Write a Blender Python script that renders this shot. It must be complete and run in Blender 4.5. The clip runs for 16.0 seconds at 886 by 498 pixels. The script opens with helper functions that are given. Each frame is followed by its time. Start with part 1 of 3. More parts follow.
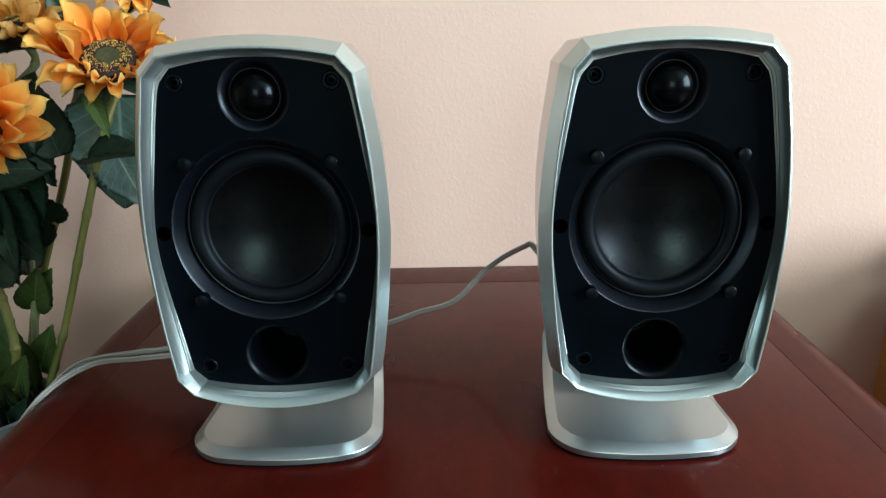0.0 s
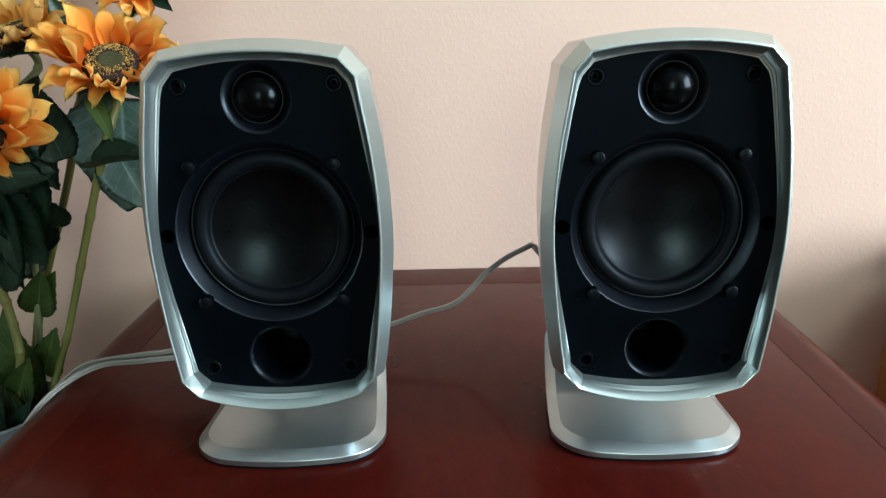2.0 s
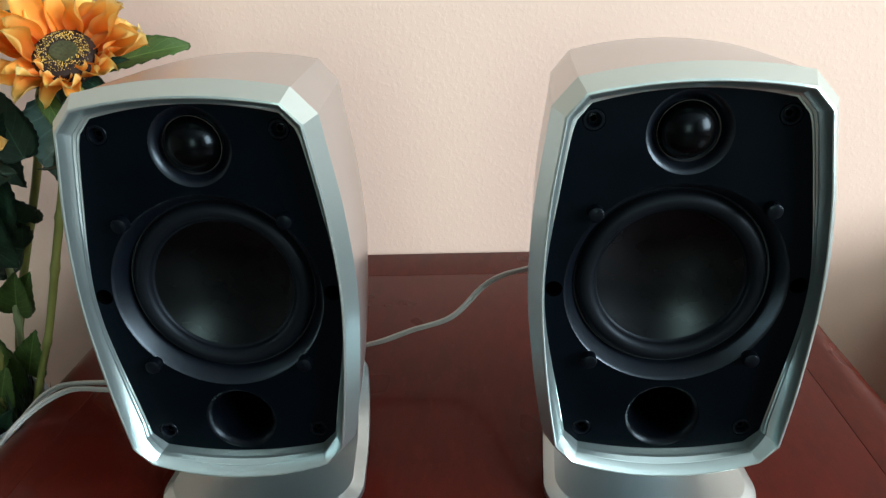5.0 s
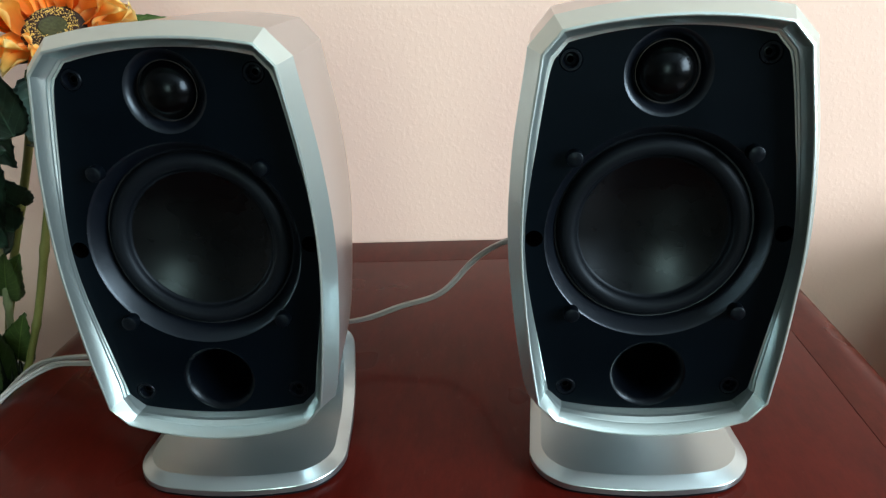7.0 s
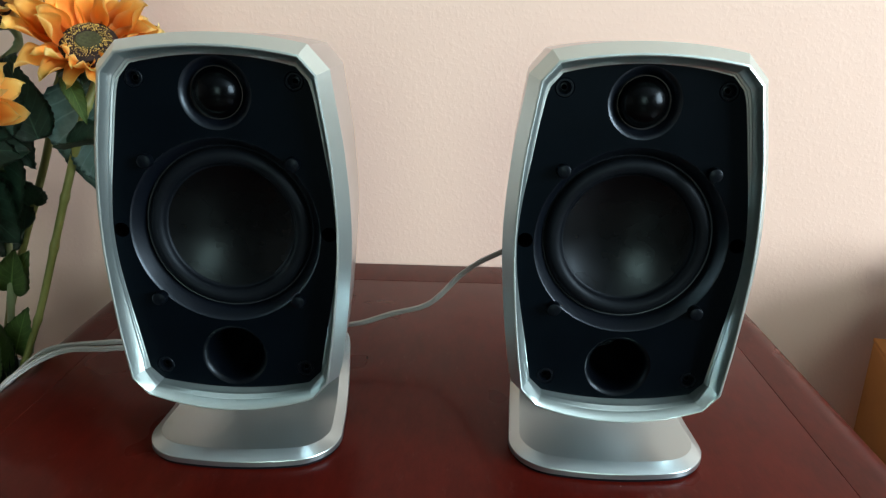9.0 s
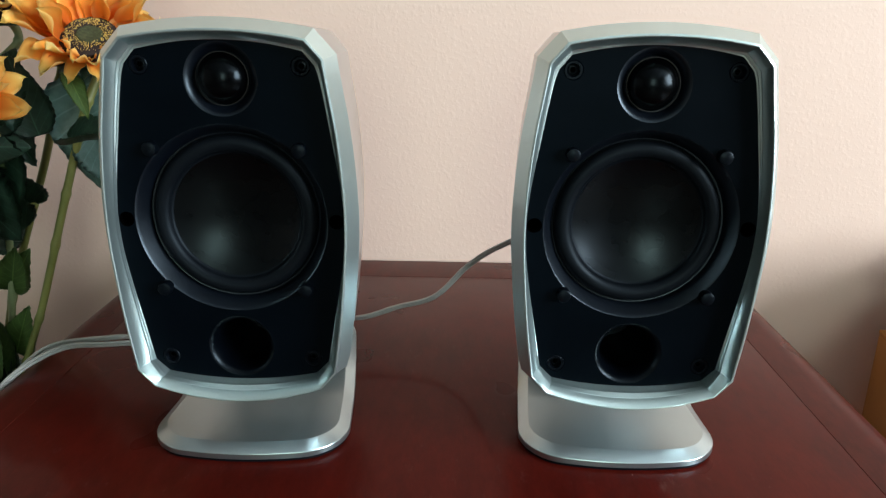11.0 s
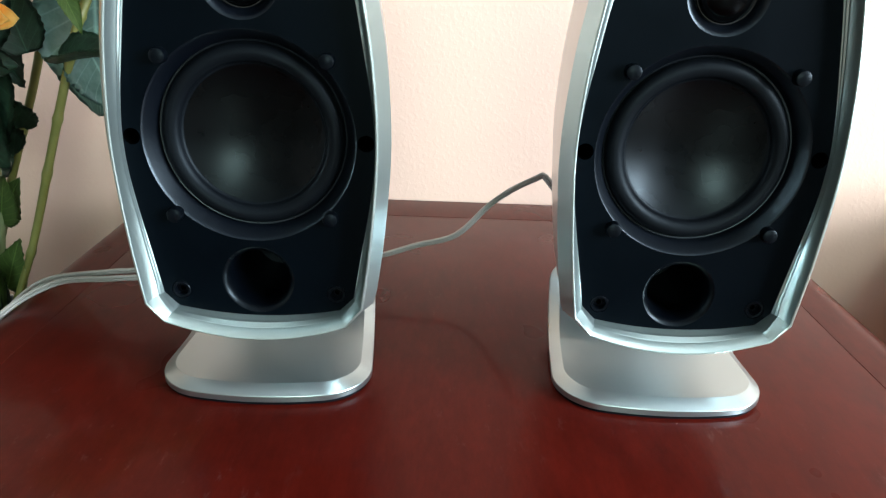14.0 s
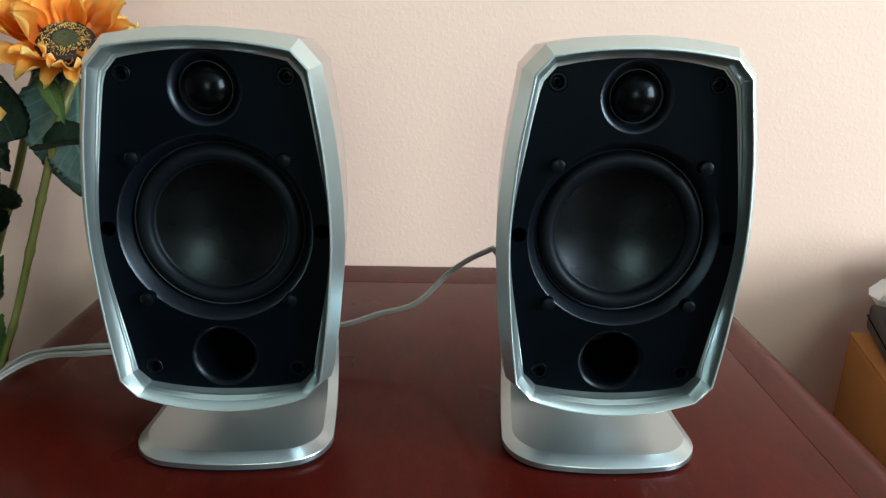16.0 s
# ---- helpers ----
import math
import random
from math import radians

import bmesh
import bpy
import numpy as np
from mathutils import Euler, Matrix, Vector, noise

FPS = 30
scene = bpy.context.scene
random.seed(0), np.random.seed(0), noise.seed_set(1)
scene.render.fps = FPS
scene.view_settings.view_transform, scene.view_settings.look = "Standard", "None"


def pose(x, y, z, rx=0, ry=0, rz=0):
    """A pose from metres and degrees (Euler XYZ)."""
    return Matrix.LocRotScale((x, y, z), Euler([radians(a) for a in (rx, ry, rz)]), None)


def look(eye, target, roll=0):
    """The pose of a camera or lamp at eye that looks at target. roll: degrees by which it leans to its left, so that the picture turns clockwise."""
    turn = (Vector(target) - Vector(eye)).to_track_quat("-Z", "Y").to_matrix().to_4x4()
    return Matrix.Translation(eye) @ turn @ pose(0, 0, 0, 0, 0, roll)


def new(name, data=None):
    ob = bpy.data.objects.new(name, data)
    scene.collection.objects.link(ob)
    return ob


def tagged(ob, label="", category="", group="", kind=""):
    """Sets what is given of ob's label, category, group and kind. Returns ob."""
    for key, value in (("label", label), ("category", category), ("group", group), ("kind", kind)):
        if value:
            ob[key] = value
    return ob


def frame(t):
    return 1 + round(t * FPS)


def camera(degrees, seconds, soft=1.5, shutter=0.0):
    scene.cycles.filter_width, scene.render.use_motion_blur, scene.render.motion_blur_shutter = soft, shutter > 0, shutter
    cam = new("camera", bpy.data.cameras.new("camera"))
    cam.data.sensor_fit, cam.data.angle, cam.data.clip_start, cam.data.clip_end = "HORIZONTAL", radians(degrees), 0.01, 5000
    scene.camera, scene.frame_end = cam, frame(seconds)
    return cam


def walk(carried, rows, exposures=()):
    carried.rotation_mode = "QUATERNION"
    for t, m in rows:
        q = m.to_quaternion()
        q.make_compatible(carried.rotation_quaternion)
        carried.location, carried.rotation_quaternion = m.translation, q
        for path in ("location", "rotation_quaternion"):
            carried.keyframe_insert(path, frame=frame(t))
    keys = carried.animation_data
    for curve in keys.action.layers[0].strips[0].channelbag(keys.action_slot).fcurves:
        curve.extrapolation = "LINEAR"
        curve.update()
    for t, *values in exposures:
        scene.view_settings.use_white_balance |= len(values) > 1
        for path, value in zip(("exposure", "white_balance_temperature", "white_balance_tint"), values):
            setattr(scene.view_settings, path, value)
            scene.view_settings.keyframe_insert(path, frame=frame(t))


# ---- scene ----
cam = camera(62.98, 16.0, 1.3)
PATH = [
    (0, (-0.0036, -0.2143, 0.2411), (-0.0087, 0.3586, 0.0631), -1.15),
    (0.5, (-0.0026, -0.2132, 0.2403), (-0.0060, 0.3596, 0.0617), -1.26),
    (1, (-0.0027, -0.2149, 0.2408), (-0.0077, 0.3588, 0.0653), -1.26),
    (1.5, (-0.0032, -0.2154, 0.2415), (-0.0051, 0.3584, 0.0663), -1.17),
    (2, (-0.0042, -0.2161, 0.2414), (-0.0103, 0.3573, 0.0649), -1.44),
    (2.5, (-0.0116, -0.2086, 0.2397), (-0.0266, 0.3620, 0.0549), -0.89),
    (3, (-0.0123, -0.1971, 0.2329), (-0.0223, 0.3729, 0.0457), -1.44),
    (3.5, (-0.0157, -0.1958, 0.2365), (-0.0199, 0.3763, 0.0557), -0.28),
    (4, (-0.0150, -0.1963, 0.2404), (-0.0223, 0.3759, 0.0601), -0.18),
    (4.5, (0.0014, -0.1754, 0.2614), (-0.0140, 0.3864, 0.0515), -0.70),
    (5, (0.0246, -0.1402, 0.2911), (-0.0102, 0.4062, 0.0458), -2.62),
    (5.2, (0.0308, -0.1285, 0.3000), (-0.0080, 0.4083, 0.0348), -2.43),
    (7.3, (0.0364, -0.1591, 0.2570), (-0.0037, 0.3995, 0.0418), -2.86),
    (7.5, (0.0290, -0.1699, 0.2601), (-0.0123, 0.3923, 0.0547), -2.47),
    (8, (0.0248, -0.1859, 0.2653), (-0.0092, 0.3797, 0.0682), -0.93),
    (8.5, (0.0261, -0.1949, 0.2554), (-0.0016, 0.3724, 0.0620), 0.72),
    (8.7, (0.0240, -0.2030, 0.2530), (0.0086, 0.3653, 0.0619), 1.42),
    (10.8, (0.0150, -0.2022, 0.2402), (0.0086, 0.3681, 0.0556), 0.80),
    (11, (0.0151, -0.2028, 0.2399), (0.0050, 0.3681, 0.0554), 0.71),
    (11.5, (0.0148, -0.2031, 0.2415), (0.0055, 0.3677, 0.0569), 0.71),
    (12, (0.0152, -0.2009, 0.2408), (0.0050, 0.3700, 0.0564), 0.48),
    (12.5, (0.0129, -0.2003, 0.2413), (0.0038, 0.3700, 0.0551), 0.52),
    (13, (0.0090, -0.2006, 0.2427), (0.0145, 0.3664, 0.0465), 2.05),
    (13.5, (-0.0043, -0.1886, 0.2292), (-0.0082, 0.3739, 0.0203), 1.94),
    (14, (-0.0090, -0.1745, 0.2182), (-0.0087, 0.3828, -0.0042), 2.04),
    (14.5, (-0.0076, -0.1726, 0.2187), (-0.0010, 0.3839, -0.0056), 2.32),
    (15, (-0.0088, -0.1805, 0.2269), (-0.0059, 0.3823, 0.0189), 2.45),
    (15.5, (-0.0005, -0.2046, 0.2481), (0.0051, 0.3696, 0.0739), 2.24),
    (16, (0.0093, -0.2031, 0.2446), (0.0206, 0.3681, 0.0610), 1.27),
]
walk(cam, [(t, look(eye, target, roll)) for t, eye, target, roll in PATH],
     [(0, -0.06), (2, -0.06), (3, 0.10), (4.2, 0.10), (5.2, 0.03), (7.5, 0.05), (8.2, -0.08), (13.0, -0.08), (13.8, 0.48), (14.6, 0.60), (15.0, 0.66), (15.5, 0.16), (16, -0.06)])

# ---- light: daylight through a window on the right and a garden door behind ----
ROOM = (-3.4, 2.5, -5.0, 0.503, -0.75, 1.85)      # x0, x1, y0, y1, floor, ceiling
WIN_R = (-2.00, -0.50, 0.15, 1.60)              # y0, y1, z0, z1 in the right wall
WIN_B = (-0.35, 0.65, 0.10, 1.72)                 # x0, x1, z0, z1 in the back wall

world = bpy.data.worlds.new("sky")
scene.world = world
world.use_nodes = True
sky = world.node_tree.nodes.new("ShaderNodeTexSky")
sky.sky_type, sky.sun_disc = "NISHITA", False
sky.sun_elevation, sky.sun_rotation = radians(45), radians(200)
back = world.node_tree.nodes["Background"]
world.node_tree.links.new(sky.outputs[0], back.inputs[0])
back.inputs[1].default_value = 0.08


def window_light(name, place, target, w, h, watts, colour):
    lamp = bpy.data.lights.new(name, "AREA")
    lamp.shape, lamp.size, lamp.size_y = "RECTANGLE", w, h
    lamp.energy, lamp.color = watts, colour
    ob = new(name, lamp)
    ob.matrix_world = look(place, target)
    return ob


window_light("window_daylight", (2.48, (WIN_R[0] + WIN_R[1]) / 2, (WIN_R[2] + WIN_R[3]) / 2),
             (0, (WIN_R[0] + WIN_R[1]) / 2, (WIN_R[2] + WIN_R[3]) / 2), 1.46, 1.41, 194, (0.82, 0.93, 1.0))
window_light("garden_daylight", (0.15, -4.98, 0.91), (0.15, 0, 0.91), 0.96, 1.58, 44, (0.79, 1.0, 0.87))


# ---- materials ----
class Mat:
    """A node material with short ways to its nodes."""

    def __init__(self, name, **values):
        self.m = bpy.data.materials.new(name)
        self.m.use_nodes = True
        self.t = self.m.node_tree
        self.b = self.t.nodes["Principled BSDF"]
        for key, value in values.items():
            self.put(key.replace("_", " ").title(), value)

    def put(self, socket, value):
        s = socket.replace("Ior", "IOR")
        if s == "Base Color" and len(value) == 3:
            value = (*value, 1)
        self.b.inputs[s].default_value = value

    def node(self, kind, **values):
        n = self.t.nodes.new("ShaderNode" + kind)
        for key, value in values.items():
            n.inputs[key.replace("_", " ")].default_value = value
        return n

    def link(self, a, b):
        self.t.links.new(a, b)

    def coords(self, scale=(1, 1, 1), kind="Object"):
        c, m = self.node("TexCoord"), self.node("Mapping")
        m.inputs["Scale"].default_value = scale
        self.link(c.outputs[kind], m.inputs[0])
        return m.outputs[0]

    def noise(self, scale, detail=4, rough=0.55, at=None):
        n = self.node("TexNoise", Scale=scale, Detail=detail, Roughness=rough)
        self.link(at or self.coords(), n.inputs["Vector"])
        return n.outputs["Fac"]

    def ramp(self, fac, *stops):
        r = self.node("ValToRGB")
        while len(r.color_ramp.elements) < len(stops):
            r.color_ramp.elements.new(0.5)
        for e, (p, c) in zip(r.color_ramp.elements, stops):
            e.position = p
            e.color = (*c, 1) if len(c) == 3 else (c[0], c[0], c[0], 1)
        self.link(fac, r.inputs[0])
        return r.outputs[0]

    def mix(self, fac, a, b, mode="MIX"):
        n = self.t.nodes.new("ShaderNodeMix")
        n.data_type, n.blend_type = "RGBA", mode
        for value, i in ((fac, 0), (a, 6), (b, 7)):
            if isinstance(value, (int, float)):
                n.inputs[i].default_value = value
            elif isinstance(value, tuple):
                n.inputs[i].default_value = (*value, 1)
            else:
                self.link(value, n.inputs[i])
        return n.outputs[2]

    def bump(self, height, strength=0.2, distance=0.001, under=None):
        n = self.node("Bump", Strength=strength, Distance=distance)
        self.link(height, n.inputs["Height"])
        if under:
            self.link(under, n.inputs["Normal"])
        self.link(n.outputs[0], self.b.inputs["Normal"])
        return n.outputs[0]

    def colour(self, out):
        self.link(out, self.b.inputs["Base Color"])

    def rough(self, out):
        self.link(out, self.b.inputs["Roughness"])


def wall_paint():
    m = Mat("peach wall paint", roughness=0.62)
    big = m.noise(2.2, 3)
    m.colour(m.ramp(big, (0.3, (0.692, 0.503, 0.410)), (0.7, (0.722, 0.531, 0.435))))
    stipple = m.noise(620, 3, 0.6)
    coarse = m.noise(235, 2, 0.5)
    n = m.bump(m.ramp(coarse, (0.48, (0,)), (0.68, (1,))), 0.13, 0.0006)
    m.bump(stipple, 0.12, 0.0003, n)
    return m.m


def varnished_wood(name, dark, light):
    m = Mat(name, coat_weight=0.11, coat_roughness=0.10, specular_ior_level=0.06)
    grain = m.noise(30, 8, 0.7, m.coords((3, 0.9, 3)))
    cloud = m.noise(11, 4, 0.6)
    fine = m.noise(190, 3, 0.6, m.coords((2.2, 0.6, 2.2)))
    base = m.ramp(grain, (0.25, dark), (0.80, light))
    base = m.mix(m.ramp(cloud, (0.35, (0,)), (0.75, (0.45,))), base, (light[0] * 1.15, light[1] * 1.05, light[2] * 1.0))
    base = m.mix(m.ramp(fine, (0.45, (0,)), (0.8, (0.3,))), base, dark)
    # faint scuffs and dust specks
    scuff = m.ramp(m.noise(95, 4, 0.75, m.coords((1.3, 0.5, 1))), (0.60, (0,)), (0.80, (0.16,)))
    patch = m.ramp(m.noise(6, 2), (0.45, (0,)), (0.60, (1,)))
    base = m.mix(m.mix(1.0, scuff, patch, "MULTIPLY"), base, (0.30, 0.22, 0.20))
    dust = m.node("TexVoronoi", Scale=70.0)
    m.link(m.coords(), dust.inputs["Vector"])
    speck = m.ramp(dust.outputs["Distance"], (0.018, (1,)), (0.034, (0,)))
    keep = m.ramp(m.noise(47, 2), (0.60, (0,)), (0.64, (0.5,)))
    m.colour(m.mix(m.mix(1.0, speck, keep, "MULTIPLY"), base, (0.5, 0.42, 0.38)))
    m.rough(m.ramp(m.noise(8, 3, 0.5), (0.3, (0.25,)), (0.75, (0.36,))))
    m.bump(m.noise(14, 1), 0.02, 0.002)
    return m.m


def silver_paint(name, base, rough, metal):
    m = Mat(name, metallic=metal, specular_ior_level=0.5)
    soft = m.noise(9, 1)
    m.colour(m.mix(m.ramp(soft, (0.2, (0,)), (0.8, (0.3,))), base, tuple(c * 0.9 for c in base)))
    m.rough(m.ramp(soft, (0.2, (rough,)), (0.8, (rough + 0.05,))))
    return m.m


def black_plastic(name, base, rough, fine=900, strength=0.12, gloss=0.16):
    m = Mat(name, roughness=rough, specular_ior_level=gloss, specular_tint=(0.72, 0.88, 1.0, 1))
    soft = m.noise(35, 3)
    m.colour(m.ramp(soft, (0.3, base), (0.7, tuple(c * 1.35 for c in base))))
    m.rough(m.ramp(soft, (0.3, (rough - 0.04,)), (0.7, (rough + 0.05,))))
    m.bump(m.noise(fine, 2), strength, 0.0003)
    return m.m


def petal_cloth(name, *stops):
    m = Mat(name, roughness=0.6, specular_ior_level=0.25, subsurface_weight=0.0)
    uv = m.node("TexCoord").outputs["UV"]
    sep = m.node("SeparateXYZ")
    m.link(uv, sep.inputs[0])
    along = m.ramp(sep.outputs["Y"], *stops)
    streak = m.noise(9, 3, 0.6, m.coords((9, 0.7, 1), "UV"))
    info = m.node("ObjectInfo")
    tint = m.ramp(info.outputs["Random"], (0.0, (1.0, 0.42, 0.06)), (1.0, (1.0, 0.84, 0.34)))
    base = m.mix(m.ramp(streak, (0.45, (0,)), (0.7, (0.5,))), along, (1.0, 0.60, 0.14))
    hem = m.ramp(sep.outputs["X"], (0.0, (0.75,)), (0.16, (0,)), (0.84, (0,)), (1.0, (0.75,)))
    m.colour(m.mix(hem, m.mix(0.22, base, tint), (1.0, 0.82, 0.36)))
    m.bump(streak, 0.25, 0.0010)
    t = m.node("BsdfTranslucent")
    m.link(along, t.inputs[0])
    mixer = m.node("MixShader", Fac=0.55)
    out = m.t.nodes["Material Output"]
    m.link(m.b.outputs[0], mixer.inputs[1])
    m.link(t.outputs[0], mixer.inputs[2])
    m.link(mixer.outputs[0], out.inputs[0])
    return m.m


def leaf_cloth(name, dark, light, rough):
    m = Mat(name, roughness=rough, specular_ior_level=0.5)
    sep = m.node("SeparateXYZ")
    m.link(m.node("TexCoord").outputs["UV"], sep.inputs[0])
    blot = m.noise(55, 4)
    base = m.ramp(blot, (0.3, dark), (0.75, light))
    vein = m.ramp(sep.outputs["X"], (0.475, (0,)), (0.5, (0.7,)), (0.525, (0,)))
    def calc(kind, a, b=None):
        n = m.t.nodes.new("ShaderNodeMath")
        n.operation = kind
        for value, i in ((a, 0), (b, 1)):
            if isinstance(value, (int, float)):
                n.inputs[i].default_value = value
            elif value is not None:
                m.link(value, n.inputs[i])
        return n.outputs[0]
    off = calc("ABSOLUTE", calc("SUBTRACT", sep.outputs["X"], 0.5))
    ribs = calc("FRACT", calc("SUBTRACT", calc("MULTIPLY", sep.outputs["Y"], 7.0), calc("MULTIPLY", off, 4.4)))
    side = m.ramp(ribs, (0.0, (0.35,)), (0.10, (0,)), (0.92, (0,)), (1.0, (0.35,)))
    m.colour(m.mix(side, m.mix(vein, base, tuple(c * 1.9 for c in light)), tuple(c * 1.6 for c in light)))
    m.bump(m.noise(75, 3, 0.6), 0.55, 0.0022)
    return m.m


def stem_plastic(name, a, b):
    m = Mat(name, roughness=0.45)
    m.colour(m.ramp(m.noise(45, 4, 0.6, m.coords((1, 1, 0.4))), (0.3, a), (0.7, b)))
    m.bump(m.noise(300, 2), 0.15, 0.0005)
    return m.m


def plain(name, base, rough=0.5, metal=0.0, noisy=0.15, scale=40):
    m = Mat(name, roughness=rough, metallic=metal)
    m.colour(m.ramp(m.noise(scale, 4), (0.3, tuple(c * (1 - noisy) for c in base)), (0.7, tuple(min(1, c * (1 + noisy)) for c in base))))
    m.bump(m.noise(scale * 12, 2), 0.1, 0.0004)
    return m.m


WALL = wall_paint()
# invented dark tone for the out-of-view walls, to cut bounced light
WALL_UNSEEN = plain("dark tone for unseen walls", (0.36, 0.31, 0.27), 0.7, 0, 0.04, 3)
WOOD = varnished_wood("mahogany varnish", (0.033, 0.0027, 0.0015), (0.077, 0.0062, 0.0036))
# same wood, its light tone raised to paint in the border's reflection
WOOD_EDGE_LIT = varnished_wood("mahogany varnish, border with painted reflection", (0.028, 0.0030, 0.0019), (0.082, 0.0104, 0.0064))
SILVER = silver_paint("silver bezel paint", (0.60, 0.74, 0.74), 0.28, 0.92)
BODY = silver_paint("champagne cabinet paint", (0.56, 0.555, 0.55), 0.27, 0.88)
STAND = silver_paint("silver stand paint", (0.48, 0.575, 0.60), 0.30, 0.97)
BLACK = black_plastic("black baffle plastic", (0.0003, 0.0010, 0.0020), 0.42, gloss=0.055)
TRIM = black_plastic("black satin trim plastic", (0.0010, 0.0017, 0.0034), 0.35, gloss=0.46)
PEG = black_plastic("black peg plastic", (0.0008, 0.0014, 0.0024), 0.33, gloss=0.13)
RUBBER = black_plastic("black rubber surround", (0.0022, 0.0030, 0.0042), 0.45, 700, 0.08, gloss=0.12)
CONE = black_plastic("black cone paper", (0.0001, 0.0002, 0.0003), 0.28, 1200, 0.08, gloss=0.24)
GLOSS = black_plastic("black tweeter dome", (0.0003, 0.0003, 0.0004), 0.24, 300, 0.01, gloss=0.13)
PORT_SKIN = black_plastic("black port plastic", (0.0004, 0.0008, 0.0016), 0.30, gloss=0.18)
WIRE = plain("dull ring trim", (0.035, 0.032, 0.03), 0.4, 0.5)
SCREW = black_plastic("black screw steel", (0.0012, 0.0018, 0.003), 0.30, gloss=0.12)
VOID = Mat("dark hole lining", base_color=(0.0005, 0.0005, 0.0005), roughness=0.9, specular_ior_level=0.0).m
CORD = plain("grey cord insulation", (0.31, 0.32, 0.305), 0.4, 0, 0.08)
PETAL = petal_cloth("orange petal cloth", (0.0, (0.92, 0.20, 0.014)), (0.30, (1.0, 0.40, 0.045)), (0.60, (1.0, 0.55, 0.10)), (0.85, (1.0, 0.74, 0.24)), (1.0, (1.0, 0.88, 0.45)))
PETAL_PALE = petal_cloth("pale yellow petal cloth", (0.0, (0.95, 0.42, 0.08)), (0.25, (1.0, 0.68, 0.24)), (0.60, (1.0, 0.80, 0.40)), (1.0, (1.0, 0.90, 0.58)))
DISC = plain("dark brown flower disc", (0.020, 0.007, 0.004), 0.8, 0, 0.5, 400)
OLIVE = plain("olive flower centre", (0.045, 0.048, 0.016), 0.8, 0, 0.4, 500)
POLLEN = plain("yellow floret tips", (0.72, 0.48, 0.12), 0.7)
LEAF_DARK = leaf_cloth("dark green leaf cloth", (0.012, 0.042, 0.025), (0.055, 0.130, 0.085), 0.34)
LEAF_PALE = leaf_cloth("grey green leaf cloth", (0.085, 0.175, 0.150), (0.195, 0.325, 0.290), 0.25)
LEAF_LIGHT = leaf_cloth("light green leaf cloth", (0.06, 0.13, 0.03), (0.14, 0.24, 0.07), 0.5)
STEM = stem_plastic("olive stem plastic", (0.13, 0.15, 0.035), (0.24, 0.25, 0.075))
STEM_PALE = stem_plastic("pale stem plastic", (0.20, 0.26, 0.13), (0.32, 0.38, 0.2))
POT = plain("pale blue glaze", (0.24, 0.28, 0.33), 0.25)
MOSS = plain("dark moss", (0.012, 0.03, 0.012), 0.9, 0, 0.6, 300)
CARD = plain("brown cardboard", (0.40, 0.165, 0.032), 0.7, 0, 0.12, 12)
TAPE = plain("clear packing tape", (0.46, 0.26, 0.09), 0.25)
GREY = plain("dark grey plastic", (0.05, 0.05, 0.05), 0.45)
FLOOR = plain("brown floor tile", (0.13, 0.10, 0.08), 0.35, 0, 0.08, 6)
CEIL = plain("grey ceiling paint", (0.47, 0.50, 0.505), 0.8, 0, 0.03, 4)
FRAME = plain("white window paint", (0.75, 0.75, 0.73), 0.4, 0, 0.03)
BAG = Mat("clear crumpled plastic", roughness=0.3, base_color=(0.85, 0.86, 0.86), transmission_weight=0.3).m


# ---- mesh helpers ----
def part(name, bm, material, parent=None, label="", smooth=40):
    """Links a bmesh as one mesh object under a thing or a part."""
    bmesh.ops.recalc_face_normals(bm, faces=bm.faces)
    me = bpy.data.meshes.new(name)
    bm.to_mesh(me)
    bm.free()
    for mat in material if isinstance(material, (list, tuple)) else (material,):
        me.materials.append(mat)
    if smooth:
        me.shade_smooth()
        me.set_sharp_from_angle(angle=radians(smooth))
    ob = new(name, me)
    ob.parent = parent
    if label:
        tagged(ob, label)
    return ob


def thing(name, place, label, category, group="", kind=""):
    ob = new(name)
    ob.empty_display_size = 0.02
    ob.location = place
    return tagged(ob, label, category, group, kind)


def box(bm, x0, x1, y0, y1, z0, z1, bevel=0.0):
    m = Matrix.Translation(((x0 + x1) / 2, (y0 + y1) / 2, (z0 + z1) / 2)) @ Matrix.Diagonal((x1 - x0, y1 - y0, z1 - z0, 1))
    got = bmesh.ops.create_cube(bm, size=1, matrix=m)
    if bevel:
        edges = list({e for v in got["verts"] for e in v.link_edges})
        bmesh.ops.bevel(bm, geom=edges, offset=bevel, segments=3, affect="EDGES", profile=0.5)
    return bm


def loft(bm, loops, close_ends=(False, False)):
    """Skins closed loops of equal length."""
    rows = [[bm.verts.new(p) for p in loop] for loop in loops]
    n = len(rows[0])
    for a, b in zip(rows, rows[1:]):
        for i in range(n):
            j = (i + 1) % n
            bm.faces.new((a[i], a[j], b[j], b[i]))
    if close_ends[0]:
        bm.faces.new(rows[0])
    if close_ends[1]:
        bm.faces.new(rows[-1])
    return rows


